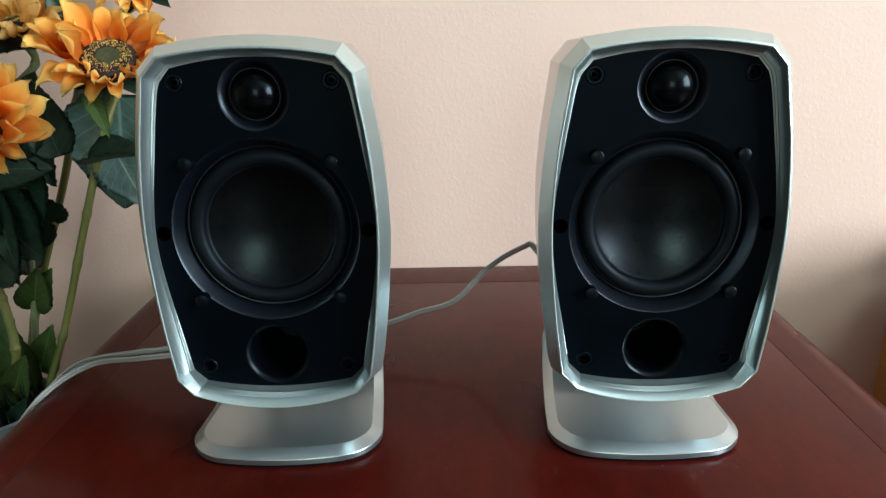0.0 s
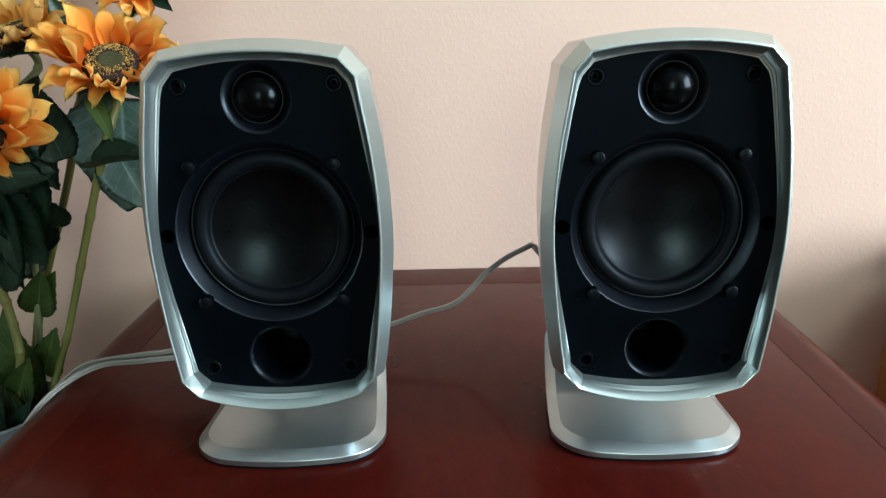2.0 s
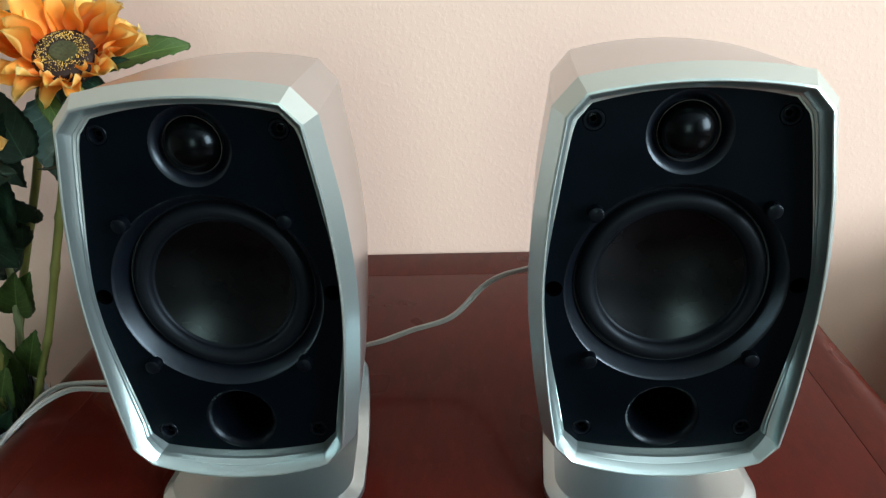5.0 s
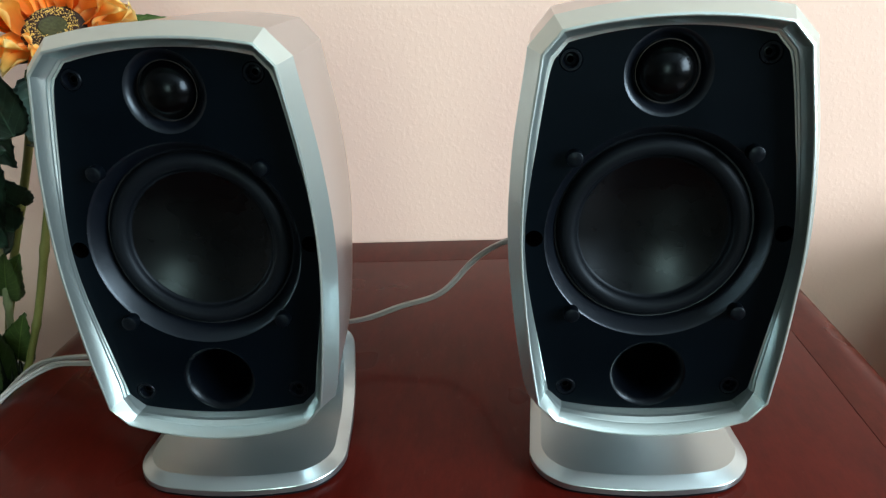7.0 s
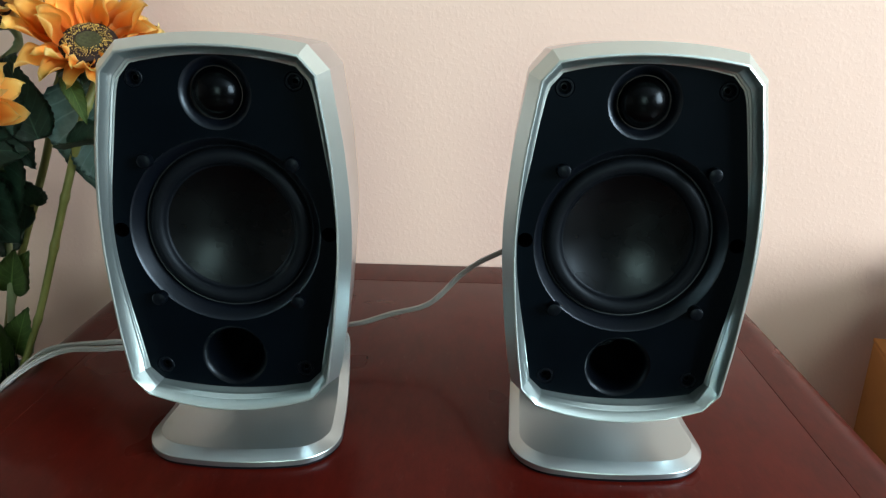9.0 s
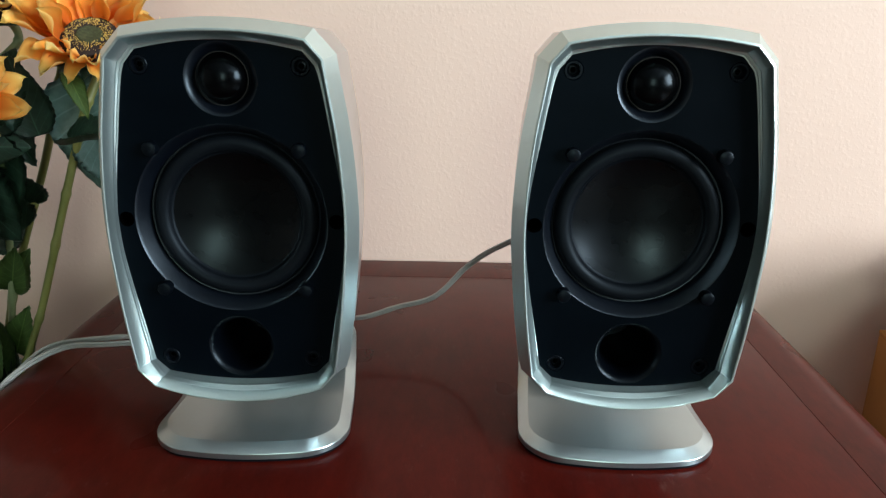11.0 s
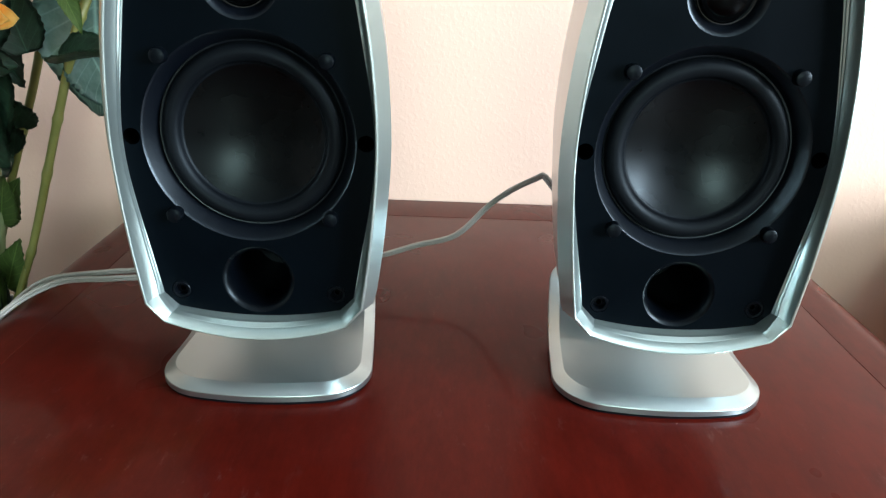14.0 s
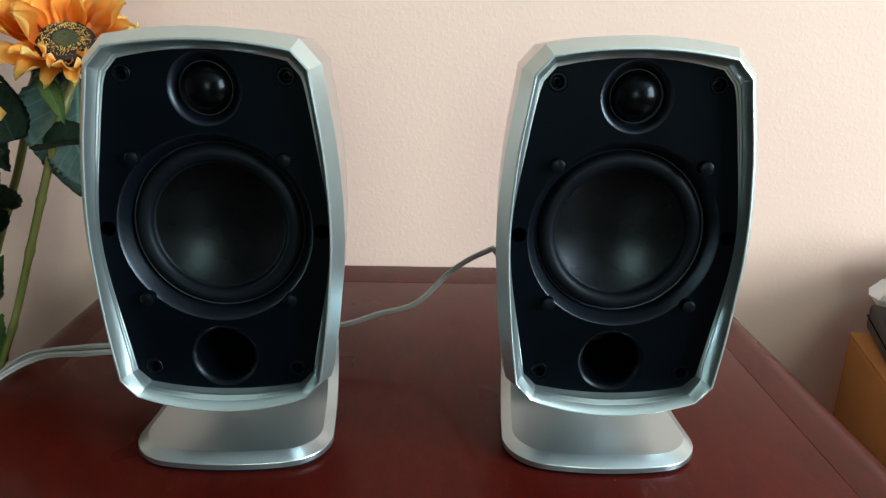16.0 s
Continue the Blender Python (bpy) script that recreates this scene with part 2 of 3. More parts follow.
def lathe(bm, profile, cx, cz, segs=64):
    """Turns (radius, depth) round the y axis through cx, cz; depth runs backwards."""
    rows = []
    for r, d in profile:
        if r < 1e-6:
            rows.append([bm.verts.new((cx, d, cz))])
        else:
            rows.append([bm.verts.new((cx + r * math.cos(2 * math.pi * i / segs), d, cz + r * math.sin(2 * math.pi * i / segs))) for i in range(segs)])
    for a, b in zip(rows, rows[1:]):
        for i in range(segs):
            j = (i + 1) % segs
            if len(b) == 1:
                bm.faces.new((a[i], a[j], b[0]))
            elif len(a) == 1:
                bm.faces.new((a[0], b[j], b[i]))
            else:
                bm.faces.new((a[i], a[j], b[j], b[i]))
    return bm


def smooth_path(points, steps=8):
    """A Catmull-Rom curve through points."""
    pts = [Vector(p) for p in points]
    pts = [2 * pts[0] - pts[1], *pts, 2 * pts[-1] - pts[-2]]
    out = []
    for a, b, c, d in zip(pts, pts[1:], pts[2:], pts[3:]):
        for i in range(steps):
            t = i / steps
            out.append(0.5 * (2 * b + (c - a) * t + (2 * a - 5 * b + 4 * c - d) * t * t + (3 * b - a - 3 * c + d) * t ** 3))
    out.append(pts[-2])
    return out


def tube(bm, path, radius, segs=10, offset=0.0, side=Vector((0, 0, 1))):
    """A tube along a path; radius may be a function of the share of the way. offset moves it sideways."""
    loops = []
    n = len(path)
    for i, p in enumerate(path):
        d = (path[min(i + 1, n - 1)] - path[max(i - 1, 0)]).normalized()
        u = d.cross(side)
        u = (u if u.length > 1e-3 else d.cross(Vector((1, 0, 0)))).normalized()
        v = u.cross(d)
        r = radius(i / (n - 1)) if callable(radius) else radius
        c = p + u * offset
        loops.append([c + r * (math.cos(2 * math.pi * k / segs) * u + math.sin(2 * math.pi * k / segs) * v) for k in range(segs)])
    loft(bm, loops, (True, True))
    return bm


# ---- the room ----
# walls without their own paint are unseen and dark, to limit bounce
def wall_with_opening(name, axis, at, thick, a0, a1, z0, z1, hole=None, paint=None, label="plain unseen wall, toned dark to cut bounced light"):
    """A wall across axis, from at to at + thick, with an opening (a0, a1, z0, z1)."""
    bm = bmesh.new()
    pieces = [(a0, a1, z0, z1)]
    if hole:
        h0, h1, k0, k1 = hole
        pieces = [(a0, h0, z0, z1), (h1, a1, z0, z1), (h0, h1, z0, k0), (h0, h1, k1, z1)]
    for p0, p1, q0, q1 in pieces:
        lo, hi = sorted((at, at + thick))
        if axis == "y":
            box(bm, p0, p1, lo, hi, q0, q1)
        else:
            box(bm, lo, hi, p0, p1, q0, q1)
    return tagged(part(name, bm, paint or WALL_UNSEEN, smooth=0), label, "wall", kind="structure")


X0, X1, Y0, Y1, Z0, Z1 = ROOM
wall_with_opening("wall_north", "y", Y1, 0.12, X0 - 0.12, X1 + 0.12, Z0, Z1, None, WALL, "peach painted wall with a fine stippled finish")
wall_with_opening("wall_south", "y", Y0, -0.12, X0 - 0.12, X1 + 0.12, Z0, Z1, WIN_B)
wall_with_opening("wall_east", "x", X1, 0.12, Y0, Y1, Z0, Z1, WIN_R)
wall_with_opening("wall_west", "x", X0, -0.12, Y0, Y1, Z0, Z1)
tagged(part("floor", box(bmesh.new(), X0 - 0.12, X1 + 0.12, Y0 - 0.12, Y1 + 0.12, Z0 - 0.1, Z0), FLOOR, smooth=0), "brown tiled floor of the room", "floor", kind="structure")
tagged(part("ceiling", box(bmesh.new(), X0 - 0.12, X1 + 0.12, Y0 - 0.12, Y1 + 0.12, Z1, Z1 + 0.1), CEIL, smooth=0), "plain grey painted ceiling", "ceiling", kind="structure")


def window(name, axis, at, a0, a1, z0, z1):
    w = thing(name, (0, 0, 0), "white painted window frame in the wall", "window", kind="structure")
    for lo, hi, q0, q1 in ((a0, a0 + 0.04, z0, z1), (a1 - 0.04, a1, z0, z1), (a0 + 0.04, a1 - 0.04, z0, z0 + 0.04), (a0 + 0.04, a1 - 0.04, z1 - 0.04, z1),
                           ((a0 + a1) / 2 - 0.015, (a0 + a1) / 2 + 0.015, z0 + 0.04, z1 - 0.04)):
        bm = bmesh.new()
        if axis == "y":
            box(bm, lo, hi, at - 0.03, at + 0.03, q0, q1, 0.003)
        else:
            box(bm, at - 0.03, at + 0.03, lo, hi, q0, q1, 0.003)
        part("window_frame", bm, FRAME, w)


window("window_1", "x", X1 + 0.06, *WIN_R)
window("window_2", "y", Y0 - 0.06, *WIN_B)

# ---- the cabinet on whose top the loudspeakers stand ----
TX, TY0, TY1 = 0.2905, 0.0, 0.501
RAIL, RAIL_BACK = 0.0405, 0.050


cabinet = thing("side_cabinet", (-0.0040, 0, 0), "dark red-brown varnished wooden cabinet with a bordered top", "cabinet")
bm = box(bmesh.new(), -TX + RAIL + 0.0001, TX - RAIL - 0.0001, TY0 + RAIL + 0.0001, TY1 - RAIL_BACK - 0.0001, -0.022, -0.0001, 0.00015)
part("top_panel", bm, WOOD, cabinet)


def side_rail(sign):
    """Left or right border, mitred to the front and back rails."""
    wide, drop, thick = 0.021, 0.013, 0.024
    prof = [(0.0, -thick), (0.0, -drop)]
    prof += [(wide - wide * math.cos(a), -drop + drop * math.sin(a)) for a in [math.pi / 2 * k / 10 for k in range(1, 11)]]
    prof += [(RAIL - 0.0002, 0.0), (RAIL - 0.0001, -0.00015), (RAIL - 0.0001, -thick)]
    front = [(sign * (TX - x), TY0 + x, z) for x, z in prof]
    rear = [(sign * (TX - x), TY1 - x * RAIL_BACK / RAIL, z) for x, z in prof]
    bm = bmesh.new()
    loft(bm, [front, rear], (True, True))
    return bm


def end_rail(y, inward, width, r):
    thick = 0.024
    prof = [(0.0, -thick), (0.0, -r)]
    prof += [(r - r * math.cos(a), -r + r * math.sin(a)) for a in [math.pi / 2 * k / 6 for k in range(1, 7)]]
    prof += [(width - 0.0002, 0.0), (width - 0.0001, -0.00015), (width - 0.0001, -thick)]
    bm = bmesh.new()
    loft(bm, [[(s * (TX - d * RAIL / width - 0.0003), y + inward * d, z) for d, z in prof] for s in (-1, 1)], (True, True))
    return bm


part("border_rail", side_rail(-1), WOOD_EDGE_LIT, cabinet)
part("border_rail", side_rail(1), WOOD_EDGE_LIT, cabinet)
part("border_rail", end_rail(TY0, 1, RAIL, 0.011), WOOD_EDGE_LIT, cabinet)
part("border_rail", end_rail(TY1, -1, RAIL_BACK, 0.004), WOOD_EDGE_LIT, cabinet)
part("carcass", box(bmesh.new(), -TX + 0.02, TX - 0.02, TY0 + 0.02, TY1 - 0.004, Z0 + 0.06, -0.0245, 0.002), WOOD, cabinet)
part("plinth", box(bmesh.new(), -TX + 0.035, TX - 0.035, TY0 + 0.04, TY1 - 0.004, Z0, Z0 + 0.06, 0.002), WOOD_EDGE_LIT, cabinet)
for s in (-1, 1):
    part("cabinet_door", box(bmesh.new(), min(s * 0.003, s * 0.262), max(s * 0.003, s * 0.262), TY0 + 0.004, TY0 + 0.0196, Z0 + 0.07, -0.032, 0.003), WOOD, cabinet)


# ---- the loudspeakers ----
def outline(top, a, b, side, c, d, low):
    """A closed loop, symmetric about x = 0: an arched top, cut corners a-b and c-d, bowed sides and a bowed lower edge."""
    half = [(a[0] * i / 10, top + (a[1] - top) * (i / 10) ** 2) for i in range(11)]
    half += [((1 - t) * a[0] + t * b[0], (1 - t) * a[1] + t * b[1]) for t in (0.25, 0.5, 0.75)]
    half += [(p.x, p.z) for p in smooth_path([(x, 0, z) for x, z in (b, *side, c)], 4)]
    half += [((1 - t) * c[0] + t * d[0], (1 - t) * c[1] + t * d[1]) for t in (0.25, 0.5, 0.75)]
    half += [(d[0] * (1 - i / 10), low + (d[1] - low) * (1 - i / 10) ** 2) for i in range(11)]
    return half + [(-x, z) for x, z in half[-2:0:-1]]


# edge of the black front, the small step round it, and the crest of the bezel
OUT = outline(0.2278, (0.0404, 0.2228), (0.0461, 0.2161), [(0.0480, 0.2101), (0.0505, 0.1968), (0.0532, 0.1800), (0.0552, 0.1680), (0.0570, 0.1548), (0.0582, 0.1401), (0.0578, 0.1250), (0.0562, 0.1110), (0.0539, 0.0967), (0.0510, 0.0804)],
              (0.0474, 0.0590), (0.0406, 0.0521), 0.0478)
STEP = outline(0.2290, (0.0412, 0.2248), (0.0482, 0.2169), [(0.0497, 0.2106), (0.0519, 0.1971), (0.0541, 0.1830), (0.0557, 0.1700), (0.0574, 0.1553), (0.0585, 0.1407), (0.0582, 0.1270), (0.0569, 0.1130), (0.0548, 0.0990), (0.0525, 0.0836)],
               (0.0487, 0.0598), (0.0420, 0.0515), 0.0444)
CREST = outline(0.2318, (0.0430, 0.2276), (0.0508, 0.2190), [(0.0520, 0.2110), (0.0541, 0.1981), (0.0562, 0.1848), (0.0577, 0.1711), (0.0588, 0.1571), (0.0594, 0.1428), (0.0592, 0.1281), (0.0582, 0.1130), (0.0569, 0.0975), (0.0552, 0.0816)],
                (0.0520, 0.0583), (0.0442, 0.0493), 0.0413)


def offset(loop, d, low=1.0):
    """Moves a loop outwards by d; its lower side by low times that."""
    res, n = [], len(loop)
    for i in range(n):
        (ax, az), (bx, bz), (cx, cz) = loop[i - 1], loop[i], loop[(i + 1) % n]
        n1 = Vector((-(bz - az), bx - ax)).normalized()
        n2 = Vector((-(cz - bz), cx - bx)).normalized()
        m = n1 + n2
        m /= max(0.4, m.dot(n1))
        k = 1 + (low - 1) * min(1.0, max(0.0, -m.normalized().y) * 1.15) ** 2
        res.append((bx + m.x * d * k, bz + m.y * d * k))
    return res


def between(one, two, t):
    return [((1 - t) * ax + t * bx, (1 - t) * az + t * bz) for (ax, az), (bx, bz) in zip(one, two)]


def baffle_mesh(holes):
    """The flat black front with round holes."""
    bm = bmesh.new()
    edges = []
    loops = [[(x, 0.0, z) for x, z in OUT]]
    for cx, cz, r, n in holes:
        loops.append([(cx + r * math.cos(2 * math.pi * k / n), 0.0, cz + r * math.sin(2 * math.pi * k / n)) for k in range(n)])
    for loop in loops:
        vs = [bm.verts.new(p) for p in loop]
        edges += [bm.edges.new((vs[i], vs[(i + 1) % len(vs)])) for i in range(len(vs))]
    bmesh.ops.triangle_fill(bm, use_beauty=True, use_dissolve=False, edges=edges, normal=(0, -1, 0))
    return bm


def stand_mesh():
    """A plate with rounded front corners that lies flat and sweeps up at the rear."""
    flat, rad, turn, last = 0.055, 0.060, radians(60), 0.010

    def at(s, h):
        if s < flat:
            y, z, a = s, 0.0, 0.0
        elif s < flat + rad * turn:
            a = (s - flat) / rad
            y, z = flat + rad * math.sin(a), rad * (1 - math.cos(a))
        else:
            a = turn
            k = s - flat - rad * turn
            y, z = flat + rad * math.sin(a) + k * math.cos(a), rad * (1 - math.cos(a)) + k * math.sin(a)
        return y - math.sin(a) * h, z + math.cos(a) * h

    length = flat + rad * turn + last
    hw, rf, rb, taper = 0.0570, 0.029, 0.012, 0.0050

    def rim(inset):
        pts = []
        f, b = max(rf - inset, 0.004), max(rb - inset, 0.003)
        w, s0, s1, lead = hw - inset, inset, length - inset, 0.155
        for i in range(9):                                  # front edge bows slightly
            x = (w - f * (1 - math.sin(lead))) * i / 8
            pts.append((x, s0 + 0.0030 * (i / 8) ** 2))
        for i in range(1, 13):
            a = lead + (math.pi / 2 - lead) * i / 12
            pts.append((w - f + f * math.sin(a), s0 + 0.003 + f * math.cos(lead) - f * math.cos(a)))
        for i in range(1, 17):
            pts.append((w - taper * (i / 16), s0 + 0.003 + f * math.cos(lead) + (s1 - b - s0 - 0.003 - f * math.cos(lead)) * i / 16))
        for i in range(1, 7):
            a = math.pi / 2 * i / 6
            pts.append((w - taper - b + b * math.cos(a), s1 - b + b * math.sin(a)))
        for i in range(1, 6):
            pts.append(((w - taper - b) * (1 - i / 5), s1))
        return pts + [(-x, s) for x, s in pts[-2:0:-1]]

    def ring(inset, h, squeeze=1.0):
        return [(x * squeeze, *at(s, h)) for x, s in rim(inset)]

    bm = bmesh.new()
    loops = [ring(0.004, 0.0, q) for q in (0.0, 0.5)]
    loops += [ring(0.0008, 0.0), ring(0.0, 0.0006), ring(0.0, 0.0036), ring(0.0002, 0.0040), ring(0.0058, 0.0080), ring(0.0062, 0.0082)]
    loops += [ring(0.0063, 0.0082, q) for q in (0.8, 0.6, 0.4, 0.2, 0.0)]
    loft(bm, loops)
    bmesh.ops.remove_doubles(bm, verts=bm.verts, dist=0.00005)
    pad = bmesh.new()                                       # thin pad under the flat part
    flat_rim = [(x, s) for x, s in rim(0.0009) if s < flat]
    loft(pad, [[(x, s, z) for x, s in flat_rim] for z in (-0.0014, 0.0004)], (True, True))
    return bm, pad


WOOFER, TWEETER, PORT = 0.1380, 0.2092, 0.0672           # heights of their axes


def loudspeaker(place, yaw, stand_x, label):
    sp = thing("loudspeaker", place, label, "loudspeaker", "pair of loudspeakers")
    sp.rotation_euler.z = radians(yaw)
    # cabinet body, tapering a little to the rear
    outer = offset(CREST, 0.0064, 0.25)

    def shrunk(kx, kz, y):
        return [(x * kx, y, 0.142 + (z - 0.142) * kz) for x, z in outer]

    bm = bmesh.new()
    loft(bm, [shrunk(0.985, 0.990, 0.0012), shrunk(0.985, 0.990, 0.005), shrunk(0.96, 0.985, 0.030), shrunk(0.92, 0.975, 0.065), shrunk(0.88, 0.965, 0.087),
              shrunk(0.85, 0.948, 0.095), shrunk(0.80, 0.91, 0.0985)], (False, True))
    part("cabinet_body", bm, BODY, sp, "champagne silver painted cabinet", 30)
    # bezel: two fine steps round the front, a cove, a bright crest and an outer bevel
    # outline, depth, and depth along the lower rim, which is a floor with a rounded lip
    bands = [(OUT, 0.0015, 0.0015), (OUT, -0.0004, -0.0004), (between(OUT, STEP, 0.35), -0.0007, -0.0034), (between(OUT, STEP, 0.45), -0.0015, -0.0040), (between(OUT, STEP, 0.92), -0.0021, -0.0059), (STEP, -0.0030, -0.0061),
             (between(STEP, CREST, 0.10), -0.0034, -0.0066), (between(STEP, CREST, 0.42), -0.0046, -0.0081), (between(STEP, CREST, 0.72), -0.0064, -0.0091), (between(STEP, CREST, 0.92), -0.0084, -0.0096), (CREST, -0.0094, -0.0098),
             (offset(CREST, 0.0005), -0.0097, -0.0099), (offset(CREST, 0.0013, 0.8), -0.0094, -0.0096), (offset(CREST, 0.0058, 0.25), -0.0008, -0.0008), (offset(CREST, 0.0064, 0.25), 0.0003, 0.0003), (offset(CREST, 0.0058, 0.25), 0.0016, 0.0016)]
    low = [min(1.0, max(0.0, (0.0620 - z) / 0.0080)) for x, z in OUT]
    jut = [1 + 2.8 * max(0.0, 0.14 - z) for x, z in OUT]    # the rim juts further forward towards its lower edge
    bm = bmesh.new()
    rows = [[(x, (y + (deep - y) * k) * (g if y < -0.001 else 1), z) for (x, z), k, g in zip(loop, low, jut)] for loop, y, deep in bands]
    for first, last in ((0, 1), (1, 2), (2, 3), (3, 4), (4, 5), (5, 6), (6, 10), (10, 12), (12, 13), (13, 15)):
        loft(bm, rows[first:last + 1])
    part("bezel", bm, SILVER, sp, "bright silver stepped bezel", 24)
    # baffle with its holes
    screws = [(s * 0.0393, 0.2157) for s in (-1, 1)] + [(s * 0.0388, 0.0606) for s in (-1, 1)]
    holes = [(0, TWEETER, 0.0180, 48), (0, WOOFER, 0.0497, 72), (0, PORT, 0.0178, 48)]
    holes += [(x, z, 0.0049, 24) for x, z in screws] + [(s * 0.0541, 0.1381, 0.0039, 20) for s in (-1, 1)]
    part("baffle", baffle_mesh(holes), BLACK, sp, "matt black plastic front panel", 0)
    # woofer
    ring = part("woofer_ring", lathe(bmesh.new(), [(0.0497, 0.0), (0.0493, 0.0003), (0.0487, 0.0012), (0.0456, 0.0066), (0.0449, 0.0082), (0.0444, 0.0096), (0.0436, 0.0098)], 0, WOOFER, 96), TRIM, sp)
    roll = [(0.0436, 0.0098), (0.0434, 0.0094)]
    roll += [(0.0388 + 0.0044 * math.cos(a), 0.0092 - 0.0040 * math.sin(a)) for a in [math.pi * k / 14 for k in range(15)]]
    roll += [(0.0336, 0.0099), (0.0328, 0.0103)]
    part("surround", lathe(bmesh.new(), roll, 0, WOOFER, 96), RUBBER, ring, "black rubber surround", 60)
    bowl = [(0.0331 * (1 - k / 16), 0.0100 + 0.0073 * (1 - (1 - k / 16) ** 2)) for k in range(0, 17)]
    part("cone", lathe(bmesh.new(), bowl, 0, WOOFER, 96), CONE, ring, "black concave cone", 60)
    # tweeter
    rec = part("tweeter_recess", lathe(bmesh.new(), [(0.0180, 0.0), (0.0175, 0.0002), (0.0166, 0.0008), (0.0154, 0.0024), (0.0145, 0.0040), (0.0135, 0.0056), (0.0129, 0.0058)], 0, TWEETER, 64), TRIM, sp)
    dome = [(0.0129, 0.0058), (0.0124, 0.0056)] + [(0.0121 * math.cos(a), 0.0050 - 0.0092 * math.sin(a)) for a in [math.pi / 2 * k / 14 for k in range(15)]]
    dome[-1] = (0.0, dome[-1][1])
    part("dome", lathe(bmesh.new(), dome, 0, TWEETER, 64), GLOSS, rec, "glossy black dome", 60)
    thread = [(0.01290 + 0.00016 * math.cos(a), 0.0030 - 0.00022 * math.sin(a)) for a in [2 * math.pi * k / 6 for k in range(7)]]
    part("trim_ring", lathe(bmesh.new(), thread, 0, TWEETER, 64), WIRE, rec, "thin dull metal ring", 60)
    # port
    part("bass_port", lathe(bmesh.new(), [(0.0178, 0.0), (0.0172, 0.0003), (0.0164, 0.0010), (0.0154, 0.0026), (0.0146, 0.0052), (0.0141, 0.009), (0.0139, 0.014), (0.0139, 0.055), (0.0, 0.0555)], 0, PORT, 64), PORT_SKIN, sp, "flared black bass port")
    # side sockets
    for s in (-1, 1):
        part("grille_socket", lathe(bmesh.new(), [(0.0039, 0.0), (0.0038, 0.0004), (0.0037, 0.03), (0.0, 0.03)], s * 0.0541, 0.1381, 20), VOID, sp, "dark round socket")
    # screws in counterbores
    for x, z in screws:
        bore = part("screw", lathe(bmesh.new(), [(0.0049, 0.0), (0.0047, 0.0004), (0.0045, 0.0001), (0.0043, -0.0001), (0.0033, -0.0001), (0.0030, 0.0004), (0.0028, 0.0030), (0.0019, 0.0026), (0.0014, 0.0026)], x, z, 24), SCREW, sp, "black socket-head screw")
        part("socket", lathe(bmesh.new(), [(0.0014, 0.0026), (0.0013, 0.0045), (0.0, 0.0045)], x, z, 6), VOID, bore)
    # pegs for the grille
    for x, z in [(s * 0.0371, 0.1752) for s in (-1, 1)] + [(s * 0.0371, 0.1012) for s in (-1, 1)]:
        part("grille_peg", lathe(bmesh.new(), [(0.0037, 0.0006), (0.0036, -0.0036), (0.0034, -0.0042), (0.0029, -0.0045), (0.0, -0.0044)], x, z, 24), PEG, sp)
    # stand
    bm, pad = stand_mesh()
    ob = part("stand", bm, STAND, sp, "silver stand sweeping up behind the cabinet", 22)
    ob.location = (stand_x, -0.0096, 0.0014)
    part("rubber_foot", pad, RUBBER, ob, "thin black rubber pad under the stand")
    return sp


loudspeaker((-0.1002, 0.1533, 0.0), 0.4, -0.0026, "silver loudspeaker without grille, bare black drivers, on a swept stand")
right = loudspeaker((0.1095, 0.1535, 0.0), -0.5, 0.0018, "silver loudspeaker without grille, its bezel nicked at one corner")

chip = bmesh.new()
bmesh.ops.create_icosphere(chip, subdivisions=2, radius=0.0011, matrix=Matrix.Translation((-0.0562, 0.0004, 0.2145)) @ Matrix.Diagonal((0.5, 0.8, 1.8, 1)))
part("paint_chip", chip, GREY, right, "dark chip in the silver paint")

# ---- cords ----
def twin_cord(name, points, label):
    path = [p for run in points for p in smooth_path(run, 10)]
    bm = bmesh.new()
    for k in (-1, 1):
        tube(bm, path, 0.00118, 8, k * 0.0011, Vector((0, 0.9, 0.35)).normalized())
    return tagged(part(name, bm, CORD, smooth=60), label, "cord")


twin_cord("speaker_cord", [[(0.085, 0.246, 0.070), (0.066, 0.258, 0.0815), (0.0538, 0.2648, 0.0940)], [(0.0526, 0.2655, 0.0950), (0.037, 0.295, 0.076), (0.0225, 0.3137, 0.0575), (0.0, 0.310, 0.036), (-0.0284, 0.302, 0.0300), (-0.0528, 0.296, 0.0240), (-0.075, 0.275, 0.032), (-0.085, 0.244, 0.055)]],
          "thin grey twin loudspeaker cord hanging between two loudspeakers")
twin_cord("speaker_cord", [[(-0.12, 0.246, 0.055), (-0.15, 0.258, 0.036), (-0.203, 0.250, 0.027), (-0.2200, 0.2470, 0.0262), (-0.271, 0.263, 0.0115), (-0.2875, 0.245, 0.0005), (-0.2935, 0.215, -0.015), (-0.297, 0.19, -0.05), (-0.298, 0.17, -0.15), (-0.30, 0.16, -0.4), (-0.31, 0.15, -0.7), (-0.34, 0.1, -0.7484)]],
          "thin grey twin cord running over the cabinet's edge")
twin_cord("speaker_cord", [[(-0.12, 0.2435, 0.0545), (-0.15, 0.2545, 0.0352), (-0.188, 0.2475, 0.0252), (-0.2200, 0.2430, 0.0232), (-0.262, 0.2565, 0.0125), (-0.2875, 0.2375, 0.0005), (-0.2945, 0.208, -0.015), (-0.298, 0.184, -0.05), (-0.299, 0.164, -0.15), (-0.302, 0.154, -0.4), (-0.314, 0.144, -0.7), (-0.345, 0.09, -0.7484)]],
          "grey twin cord sagging loosely below its neighbour")


